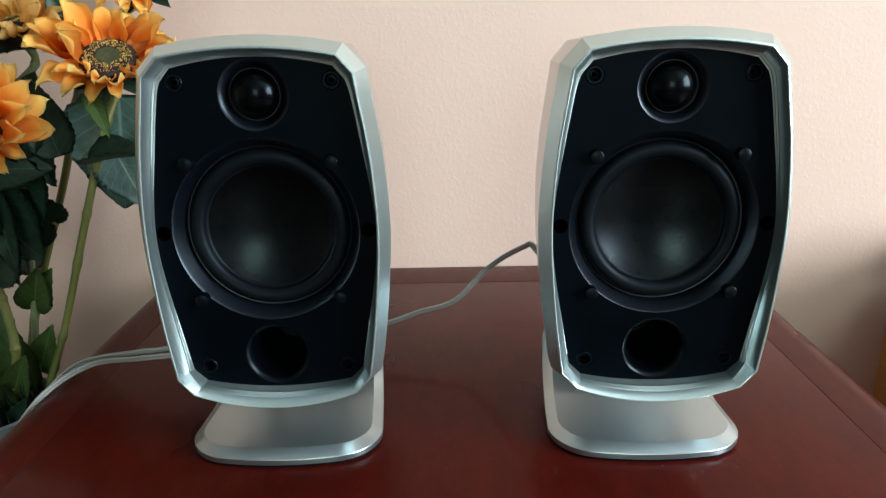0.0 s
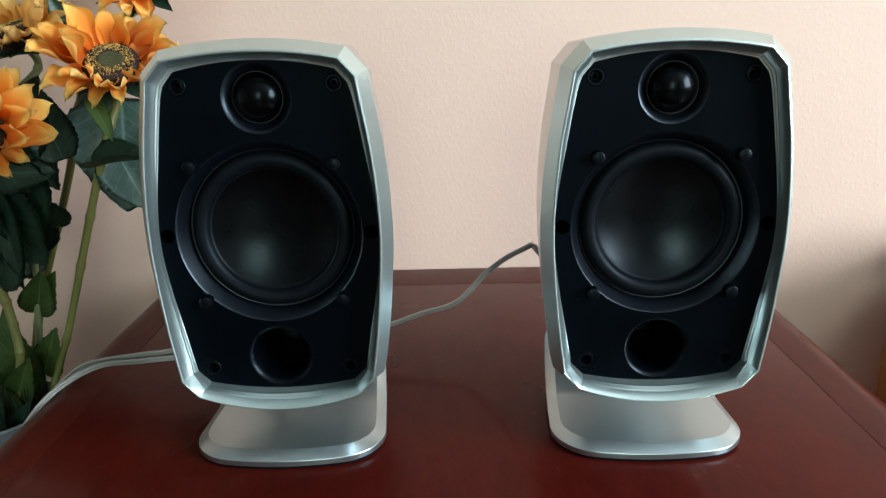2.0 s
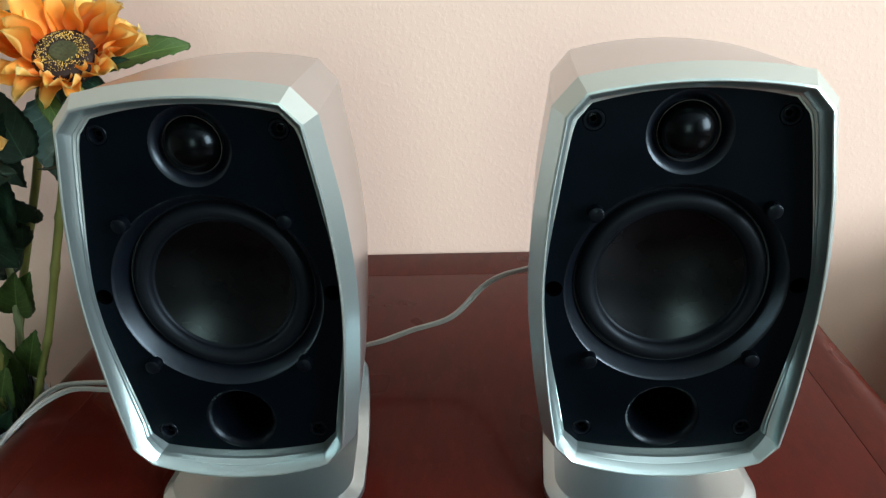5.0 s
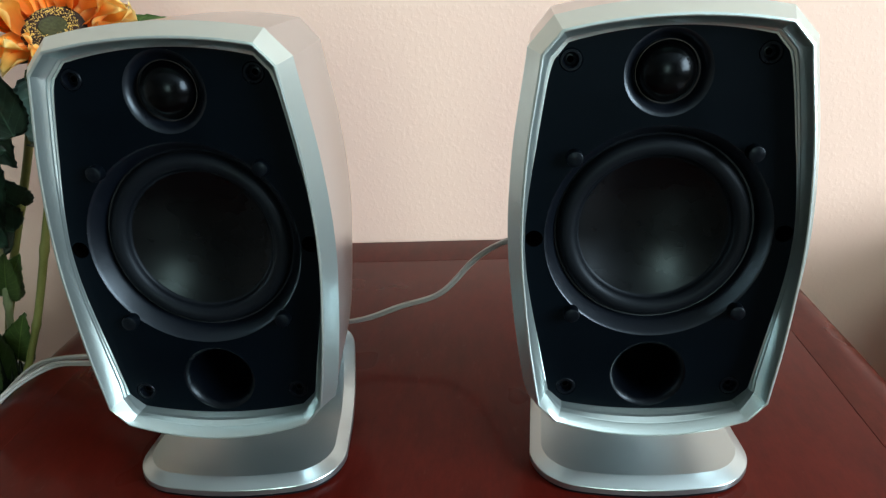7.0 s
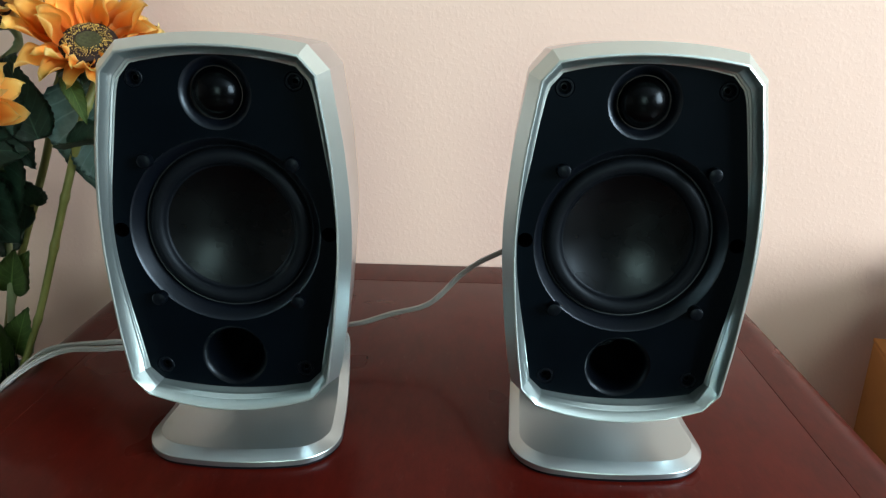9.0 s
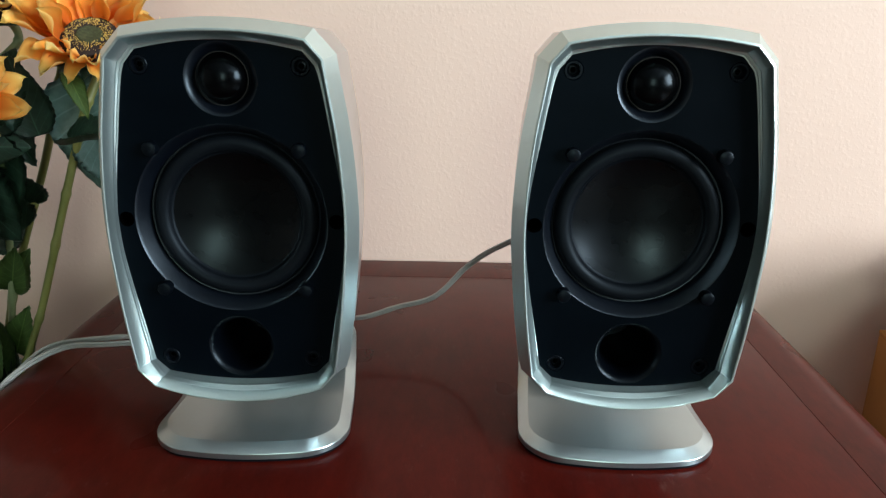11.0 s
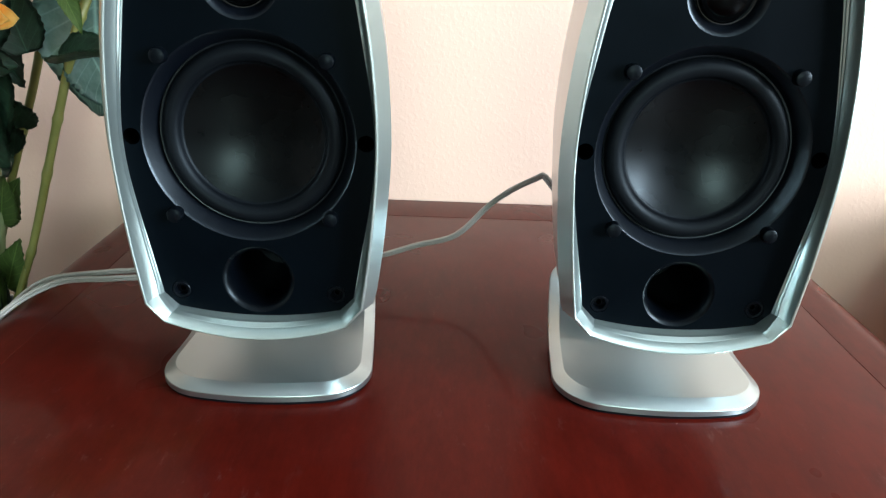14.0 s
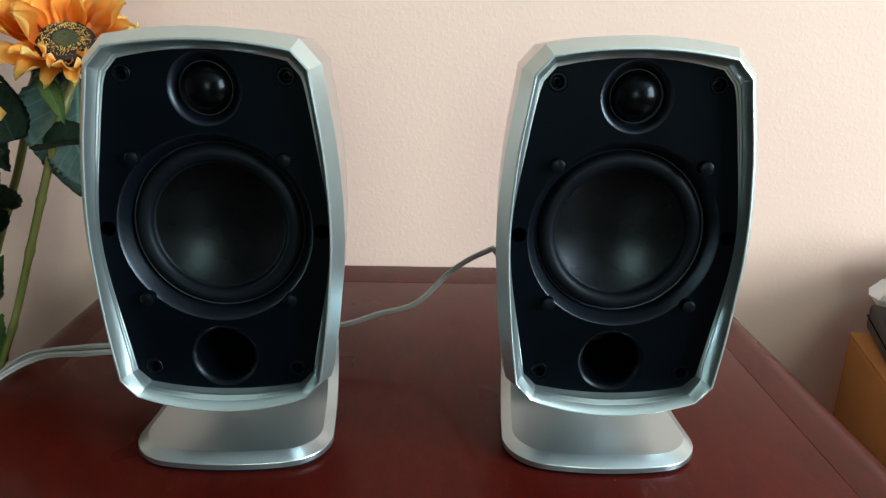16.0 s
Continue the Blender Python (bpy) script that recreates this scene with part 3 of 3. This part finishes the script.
# ---- artificial sunflowers in a tall vase beside the cabinet ----
def blade_mesh(name, length, width, cup, curl, wave, seed, serrate=0.0, shape="petal", rows=12, cols=6, fold=0.0):
    """A petal or leaf along +y, facing +z: grid with cupped, curled and waved edges."""
    rnd = random.Random(seed)
    ph, ph2 = rnd.uniform(0, 6.3), rnd.uniform(0, 6.3)
    jag = [rnd.uniform(0.2, 1.3) for _ in range(rows + 1)]
    bm = bmesh.new()
    uv = bm.loops.layers.uv.new("UVMap")
    grid, st = [], {}
    for i in range(rows + 1):
        v = i / rows
        if shape == "petal":
            w = width * (0.40 + 0.60 * math.sin(math.pi * (0.05 + 0.72 * v))) * math.sqrt(max(0.0, 1 - v ** 5)) * (1 - 0.12 * v)
        else:
            w = width * math.sin(math.pi * (0.03 + 0.97 * v) ** 0.62) ** 0.85 if v < 1 else 0.0
        w = max(w, width * 0.03)
        row = []
        for j in range(cols + 1):
            u = j / cols * 2 - 1
            edge = abs(u)
            tooth = serrate * edge ** 6 * (1 if (i % 2) else -0.6) * width * jag[i]
            x = u * w / 2 + (tooth if u > 0 else -tooth)
            y = v * length + (serrate * width * 0.4 * edge ** 4 * (-1 if i % 2 else 0.4))
            z = cup * w * u * u + curl * length * v * v + wave * length * math.sin(v * 9 + ph + u) * edge ** 2 * v + fold * edge * w
            z += 0.025 * length * math.sin(5 * v + ph2) * u
            if shape == "leaf":
                z += 0.016 * length * math.cos(2 * math.pi * (v * 7 - edge * 2.2)) * edge * (1 - edge * 0.5)
            else:
                z -= 0.02 * length * math.exp(-(u * 4) ** 2) * v
            p = bm.verts.new((x, y, z))
            st[p] = ((u + 1) / 2, v)
            row.append(p)
        grid.append(row)
    for a, b in zip(grid, grid[1:]):
        for j in range(cols):
            f = bm.faces.new((a[j], a[j + 1], b[j + 1], b[j]))
            f.smooth = True
            for l in f.loops:
                l[uv].uv = st[l.vert]
    top = list(bm.faces)
    got = bmesh.ops.solidify(bm, geom=top, thickness=0.0005)
    me = bpy.data.meshes.new(name)
    bm.to_mesh(me)
    bm.free()
    me.shade_smooth()
    return me


def petal_set(material, wide=1.0):
    """Six petal shapes in one cloth."""
    out = [blade_mesh("petal", 0.036 + 0.002 * (k % 3), (0.0215 + 0.0025 * (k % 2)) * wide, 0.24 + 0.09 * (k % 3), (-0.22, 0.10, 0.30, -0.30, 0.18, -0.12)[k], 0.16, 11 + k) for k in range(6)]
    for me in out:
        me.materials.append(material)
    return out


PETALS, PETALS_PALE = petal_set(PETAL), petal_set(PETAL_PALE, 0.85)


def aim(place, ahead, up):
    """A pose at place whose y axis runs ahead and whose z axis leans to up."""
    y = Vector(ahead).normalized()
    x = y.cross(Vector(up)).normalized()
    z = x.cross(y)
    return Matrix.Translation(place) @ Matrix((x, y, z)).transposed().to_4x4()


def stem_mesh(points, radius, seed):
    rnd = random.Random(seed)
    path = smooth_path(points, 24)
    nodes = [rnd.uniform(0.03, 0.06) + 0.115 * k + rnd.uniform(-0.02, 0.02) for k in range(8)]

    def r(t):
        return radius * (0.86 + 0.2 * t) * (1 + 0.26 * sum(math.exp(-((t - n) / 0.008) ** 2) for n in nodes))
    return tube(bmesh.new(), path, r, 10)


def leaf(parent, base, tip, width, up, seed, material, curl=-0.12, fold=0.18):
    b, t = Vector(base), Vector(tip)
    me = blade_mesh("leaf", (t - b).length, width, 0.05, curl, 0.02, seed, 0.022, "leaf", 26, 8, fold)
    me.materials.append(material)
    ob = new("leaf", me)
    ob.parent = parent
    ob.matrix_local = aim(b, t - b, up)
    return ob


def flower_head(parent, centre, facing, size, seed, petals, layers=((13, 10, 1.0), (14, 30, 1.0), (12, 52, 0.86))):
    rnd = random.Random(seed)
    f = Vector(facing).normalized()
    m = aim(centre, Vector((0, 0, 1)) - f * f.z, f) @ Matrix.Scale(size, 4)
    # disc along local z
    bm = bmesh.new()
    segs = 36
    prof = [(0.0165, -0.010), (0.0205, -0.003), (0.0215, 0.002), (0.0205, 0.0055), (0.0165, 0.0078), (0.0120, 0.0080), (0.0100, 0.0066)]
    loops = [[(r * math.cos(2 * math.pi * k / segs) * (1 + 0.03 * rnd.uniform(-1, 1)), r * math.sin(2 * math.pi * k / segs), z + 0.0006 * rnd.uniform(-1, 1)) for k in range(segs)] for r, z in prof]
    loft(bm, loops, (True, True))
    head = part("flower_head", bm, DISC, parent, "dark brown sunflower disc", 0)
    head.matrix_local = m
    bm = bmesh.new()
    loft(bm, [[(r * math.cos(2 * math.pi * k / 24), r * math.sin(2 * math.pi * k / 24), z + 0.0003 * rnd.uniform(-1, 1)) for k in range(24)] for r, z in ((0.0098, 0.0066), (0.0084, 0.0080), (0.006, 0.0074), (0.003, 0.0069), (0.0005, 0.0068))], (False, True))
    part("disc_centre", bm, OLIVE, head, "olive green centre")
    bm = bmesh.new()
    for k in range(760):
        a, q = rnd.uniform(0, 2 * math.pi), rnd.random()
        r = 0.0092 + 0.0124 * q ** 0.85
        z = 0.0085 - 0.0095 * max(0.0, (r - 0.0150) / 0.0065) ** 2
        s = rnd.uniform(0.00018, 0.00050)
        d = Vector((math.cos(a) * 0.5 * q, math.sin(a) * 0.5 * q, 1)).normalized()
        tip = Vector((r * math.cos(a), r * math.sin(a), z))
        x = d.orthogonal().normalized() * s
        y = d.cross(x)
        ring = [bm.verts.new(tip + p) for p in (x, y, -x, -y)]
        top, low = bm.verts.new(tip + d * s * 1.6), bm.verts.new(tip - d * s * 2.2)
        for i in range(4):
            bm.faces.new((ring[i], ring[(i + 1) % 4], top))
            bm.faces.new((ring[(i + 1) % 4], ring[i], low))
    tagged(part("florets", bm, POLLEN, head, "pale yellow floret tips", 0), kind="stuff")
    for n, tilt, scale in layers:
        start = rnd.uniform(0, 6.3)
        for k in range(n):
            a = start + 2 * math.pi * k / n + rnd.uniform(-0.12, 0.12)
            ob = new("petal", petals[rnd.randrange(6)])
            ob.parent = head
            low = math.sin(a) < -0.35
            t = radians(tilt + rnd.uniform(-11, 11) + (14 if low and tilt < 20 else 0))
            out = Vector((math.cos(a), math.sin(a), 0))
            way = out * math.cos(t) + Vector((0, 0, math.sin(t)))
            r0 = 0.0165 + 0.0015 * rnd.random()
            ob.matrix_local = aim(out * r0 + Vector((0, 0, -0.004 + 0.00004 * tilt)), way, Vector((0, 0, 1)) - out * 0.3) @ Matrix.Rotation(rnd.uniform(-0.25, 0.25), 4, "Y") @ Matrix.Scale(scale * rnd.uniform(0.9, 1.1) * ((0.68 if tilt < 45 else 0.50) if low else 1.04), 4)
    # calyx
    for k in range(7):
        a = 2 * math.pi * k / 7 + rnd.uniform(-0.2, 0.2)
        out = Vector((math.cos(a), math.sin(a), 0))
        me = blade_mesh("sepal", 0.030, 0.014, 0.1, 0.1, 0.02, seed + k, 0.0, "leaf", 8, 4, 0.1)
        me.materials.append(LEAF_DARK)
        ob = new("sepal", me)
        ob.parent = head
        ob.matrix_local = aim(out * 0.010 + Vector((0, 0, -0.011)), out + Vector((0, 0, rnd.uniform(-0.15, 0.2))), (0, 0, 1))
    return head


def sunflower(label, seed, centre, facing, size, stem, radius, material, petals=PETALS):
    plant = thing("sunflower", stem[0], label, "artificial flower", "artificial sunflowers in the vase")
    base = Vector(stem[0])
    if centre is not None:
        flower_head(plant, Vector(centre) - base, facing, size, seed, petals)
        c, f = Vector(centre), Vector(facing).normalized()
        stem = [*stem, tuple(c - f * 0.03), tuple(c - f * 0.008)]
    part("stem", stem_mesh([Vector(p) - base for p in stem], radius, seed), material, plant)
    return plant, base


POT_AT = Vector((-0.402, 0.335, 0))


def leaves(plant, base, rows):
    for k, (b, t, w, up, mat, *more) in enumerate(rows):
        leaf(plant, Vector(b) - base, Vector(t) - base, w, up, 50 + k * 7 + int(w * 1000), mat, *more)


plant, base = sunflower("large orange cloth sunflower on an olive jointed stem", 3, (-0.262, 0.358, 0.218), (0.20, -0.60, 0.76), 1.0,
                        [(-0.375, 0.345, -0.115), (-0.355, 0.352, -0.055), (-0.335, 0.36, 0.0), (-0.311, 0.365, 0.074), (-0.294, 0.368, 0.125), (-0.278, 0.366, 0.165)], 0.0034, STEM)
leaves(plant, base, [
    ((-0.270, 0.384, 0.192), (-0.276, 0.374, 0.098), 0.088, (0.15, -0.85, 0.5), LEAF_PALE, -0.06, 0.08),
    ((-0.289, 0.352, 0.140), (-0.226, 0.322, 0.160), 0.032, (0.0, -0.35, 0.9), LEAF_DARK, -0.15, 0.35),
    ((-0.280, 0.380, 0.150), (-0.256, 0.372, 0.100), 0.046, (0.2, -0.85, 0.4), LEAF_PALE, -0.1, 0.12),
    ((-0.278, 0.346, 0.196), (-0.254, 0.324, 0.170), 0.015, (0.5, -0.7, 0.5), LEAF_LIGHT, -0.2, 0.15),
    ((-0.262, 0.385, 0.205), (-0.196, 0.412, 0.222), 0.036, (0.0, -0.6, 0.8), LEAF_LIGHT, -0.1, 0.12),
])
plant, base = sunflower("orange cloth sunflower turned aside, leaning over the vase", 8, (-0.326, 0.276, 0.180), (0.45, -0.85, 0.18), 0.88,
                        [(-0.415, 0.325, -0.115), (-0.402, 0.325, -0.04), (-0.392, 0.33, 0.03), (-0.385, 0.335, 0.09), (-0.37, 0.325, 0.14)], 0.0038, STEM)
leaves(plant, base, [
    ((-0.352, 0.345, 0.150), (-0.322, 0.360, 0.212), 0.046, (0.5, -0.8, 0.1), LEAF_DARK, -0.1, 0.15),
    ((-0.362, 0.335, 0.140), (-0.318, 0.352, 0.140), 0.044, (0.0, -0.8, 0.5), LEAF_DARK),
    ((-0.372, 0.330, 0.125), (-0.335, 0.345, 0.060), 0.056, (0.3, -0.9, 0.2), LEAF_DARK, -0.15, 0.1),
    ((-0.382, 0.320, 0.130), (-0.366, 0.335, 0.048), 0.050, (0.2, -0.9, 0.2), LEAF_DARK),
    ((-0.358, 0.330, 0.128), (-0.346, 0.325, 0.055), 0.022, (0.4, -0.9, 0.2), LEAF_DARK),
    ((-0.355, 0.342, 0.150), (-0.330, 0.356, 0.118), 0.026, (0.4, -0.8, 0.3), LEAF_LIGHT),
    ((-0.400, 0.330, 0.070), (-0.372, 0.345, 0.115), 0.040, (0.3, -0.9, 0.2), LEAF_DARK),
    ((-0.314, 0.360, 0.146), (-0.326, 0.352, 0.210), 0.036, (0.3, -0.9, 0.1), LEAF_DARK, -0.08, 0.10),
    ((-0.352, 0.350, 0.150), (-0.345, 0.350, 0.064), 0.052, (0.2, -0.9, 0.2), LEAF_DARK, -0.10, 0.12),
    ((-0.362, 0.340, 0.150), (-0.356, 0.338, 0.040), 0.030, (0.4, -0.9, 0.2), LEAF_DARK, -0.12, 0.20),
])
plant, base = sunflower("pale yellow cloth sunflower seen from its underside", 15, (-0.354, 0.400, 0.244), (-0.20, -0.30, 0.9), 0.95,
                        [(-0.395, 0.36, -0.115), (-0.375, 0.37, -0.04), (-0.364, 0.372, 0.03), (-0.362, 0.378, 0.10), (-0.368, 0.385, 0.18)], 0.0032, STEM_PALE, PETALS_PALE)
leaves(plant, base, [
    ((-0.364, 0.388, 0.225), (-0.330, 0.380, 0.232), 0.022, (0, -0.4, 0.9), LEAF_DARK),
    ((-0.366, 0.388, 0.215), (-0.385, 0.350, 0.150), 0.046, (0.2, -0.9, 0.2), LEAF_DARK),
    ((-0.364, 0.385, 0.170), (-0.330, 0.372, 0.120), 0.044, (0.2, -0.9, 0.2), LEAF_DARK),
    ((-0.366, 0.372, 0.010), (-0.352, 0.360, 0.050), 0.030, (0.2, -0.9, 0.2), LEAF_LIGHT),
    ((-0.366, 0.362, -0.045), (-0.345, 0.352, 0.000), 0.030, (0.3, -0.9, 0.2), LEAF_LIGHT),
    ((-0.376, 0.355, -0.06), (-0.382, 0.345, 0.022), 0.036, (0.2, -0.9, 0.2), LEAF_LIGHT),
])
plant, base = sunflower("orange cloth sunflower high behind the others", 21, (-0.262, 0.428, 0.286), (0.10, -0.75, 0.55), 1.0,
                        [(-0.40, 0.375, -0.115), (-0.375, 0.385, 0.0), (-0.335, 0.40, 0.12), (-0.316, 0.405, 0.185), (-0.302, 0.42, 0.235)], 0.0036, STEM)
leaves(plant, base, [
    ((-0.306, 0.41, 0.232), (-0.322, 0.395, 0.272), 0.028, (0.1, -0.9, 0.3), LEAF_DARK),
    ((-0.316, 0.402, 0.180), (-0.292, 0.382, 0.196), 0.022, (0.1, -0.7, 0.6), LEAF_DARK),
])
leaves(plant, base, [
    ((-0.372, 0.384, 0.010), (-0.345, 0.366, 0.046), 0.030, (0.2, -0.9, 0.2), LEAF_LIGHT),
    ((-0.350, 0.394, 0.080), (-0.362, 0.358, 0.118), 0.044, (0.2, -0.9, 0.2), LEAF_DARK),
    ((-0.356, 0.390, 0.060), (-0.380, 0.350, 0.085), 0.050, (0.2, -0.9, 0.2), LEAF_DARK),
])
plant, base = sunflower("leafy jointed stem without a bloom in the vase", 27, None, None, 1.0,
                        [(-0.385, 0.325, -0.115), (-0.372, 0.33, -0.05), (-0.366, 0.335, -0.01), (-0.372, 0.34, 0.035), (-0.384, 0.342, 0.08)], 0.0036, STEM)
leaves(plant, base, [
    ((-0.372, 0.33, -0.05), (-0.352, 0.318, -0.012), 0.026, (0.3, -0.9, 0.3), LEAF_LIGHT),
    ((-0.378, 0.328, -0.07), (-0.395, 0.315, -0.02), 0.034, (0.2, -0.9, 0.3), LEAF_LIGHT),
    ((-0.390, 0.325, -0.075), (-0.372, 0.300, -0.038), 0.026, (0.2, -0.8, 0.5), LEAF_DARK),
    ((-0.380, 0.326, -0.085), (-0.352, 0.308, -0.046), 0.024, (0.3, -0.8, 0.5), LEAF_DARK),
    ((-0.376, 0.340, 0.050), (-0.346, 0.330, 0.096), 0.040, (0.3, -0.9, 0.3), LEAF_DARK),
    ((-0.384, 0.342, 0.078), (-0.378, 0.310, 0.128), 0.042, (0.3, -0.9, 0.3), LEAF_DARK),
])


def vase():
    v = thing("vase", (POT_AT.x, POT_AT.y, Z0), "tall pale blue glazed vase standing on the floor", "vase")
    h = -0.062 - Z0
    prof = [(0.0, 0.0), (0.075, 0.0), (0.085, 0.02), (0.10, 0.18), (0.095, 0.36), (0.062, 0.56), (0.050, h - 0.03), (0.054, h - 0.006), (0.056, h), (0.053, h + 0.001), (0.050, h - 0.004), (0.046, h - 0.05), (0.0, h - 0.05)]
    bm = bmesh.new()
    loops = [[(max(r, 0.0004) * math.cos(2 * math.pi * k / 48), max(r, 0.0004) * math.sin(2 * math.pi * k / 48), z) for k in range(48)] for r, z in prof]
    loft(bm, loops, (True, True))
    part("vessel", bm, POT, v, smooth=50)
    rnd = random.Random(5)
    bm = bmesh.new()
    for k in range(420):
        a, r = rnd.uniform(0, 6.283), 0.046 * rnd.random() ** 0.5
        p = Vector((r * math.cos(a), r * math.sin(a), h - 0.040))
        q = p + Vector((rnd.uniform(-0.012, 0.012), rnd.uniform(-0.012, 0.012), rnd.uniform(0.025, 0.078)))
        s = Vector((rnd.uniform(-1, 1), rnd.uniform(-1, 1), 0)).normalized() * rnd.uniform(0.0008, 0.002)
        mid = (p + q) / 2 + Vector((rnd.uniform(-0.004, 0.004), rnd.uniform(-0.004, 0.004), 0))
        vs = [bm.verts.new(c) for c in (p - s, p + s, mid + s * 1.3, q, mid - s * 1.3)]
        bm.faces.new(vs)
    tagged(part("moss", bm, MOSS, v, "dark green artificial grass filling", 0), kind="stuff")


vase()

# ---- carton beside the cabinet ----
carton = thing("cardboard_box", (0.438, 0.466, Z0), "tall brown cardboard box sealed with packing tape", "box")
carton.rotation_euler.z = radians(-14)
H = -0.052 - Z0
part("carton_body", box(bmesh.new(), 0.0, 0.36, -0.36, 0.0, 0.0, H - 0.004, 0.003), CARD, carton)
for y0, y1 in ((-0.36, -0.1815), (-0.1785, 0.0)):
    part("flap", box(bmesh.new(), 0.0, 0.36, y0, y1, H - 0.0038, H, 0.001), CARD, carton)
bm = box(bmesh.new(), -0.0006, 0.3606, -0.20, -0.16, H + 0.0002, H + 0.0008)
box(bm, -0.0012, -0.0004, -0.20, -0.16, H - 0.09, H + 0.0008)
part("tape", bm, TAPE, carton, "shiny packing tape")

block = thing("adapter_block", (0.462, 0.446, -0.052), "dark grey plastic block lying on the cardboard box", "device")
block.rotation_euler.z = radians(-20)
part("housing", box(bmesh.new(), -0.012, 0.20, -0.11, 0.03, 0.0, 0.027, 0.004), GREY, block)
part("seam", box(bmesh.new(), -0.0126, 0.2006, -0.1106, 0.0306, 0.013, 0.0142, 0.0002), VOID, block, "dark seam round the housing")


def plastic_bag():
    bm = bmesh.new()
    bmesh.ops.create_icosphere(bm, subdivisions=4, radius=1.0)
    for v in bm.verts:
        n = noise.noise(v.co * 2.1) * 0.30 + abs(noise.noise(v.co * 4.7)) * 0.30
        v.co *= 0.85 + n
        v.co = Vector((v.co.x * 0.130, v.co.y * 0.105, max(v.co.z, -0.8) * 0.046 + 0.0368))
    return bm


bag = tagged(part("plastic_bag", plastic_bag(), BAG, None, smooth=25), "crumpled clear plastic bag lying on a dark block", "bag")
bag.location = (0.566, 0.392, -0.0245)
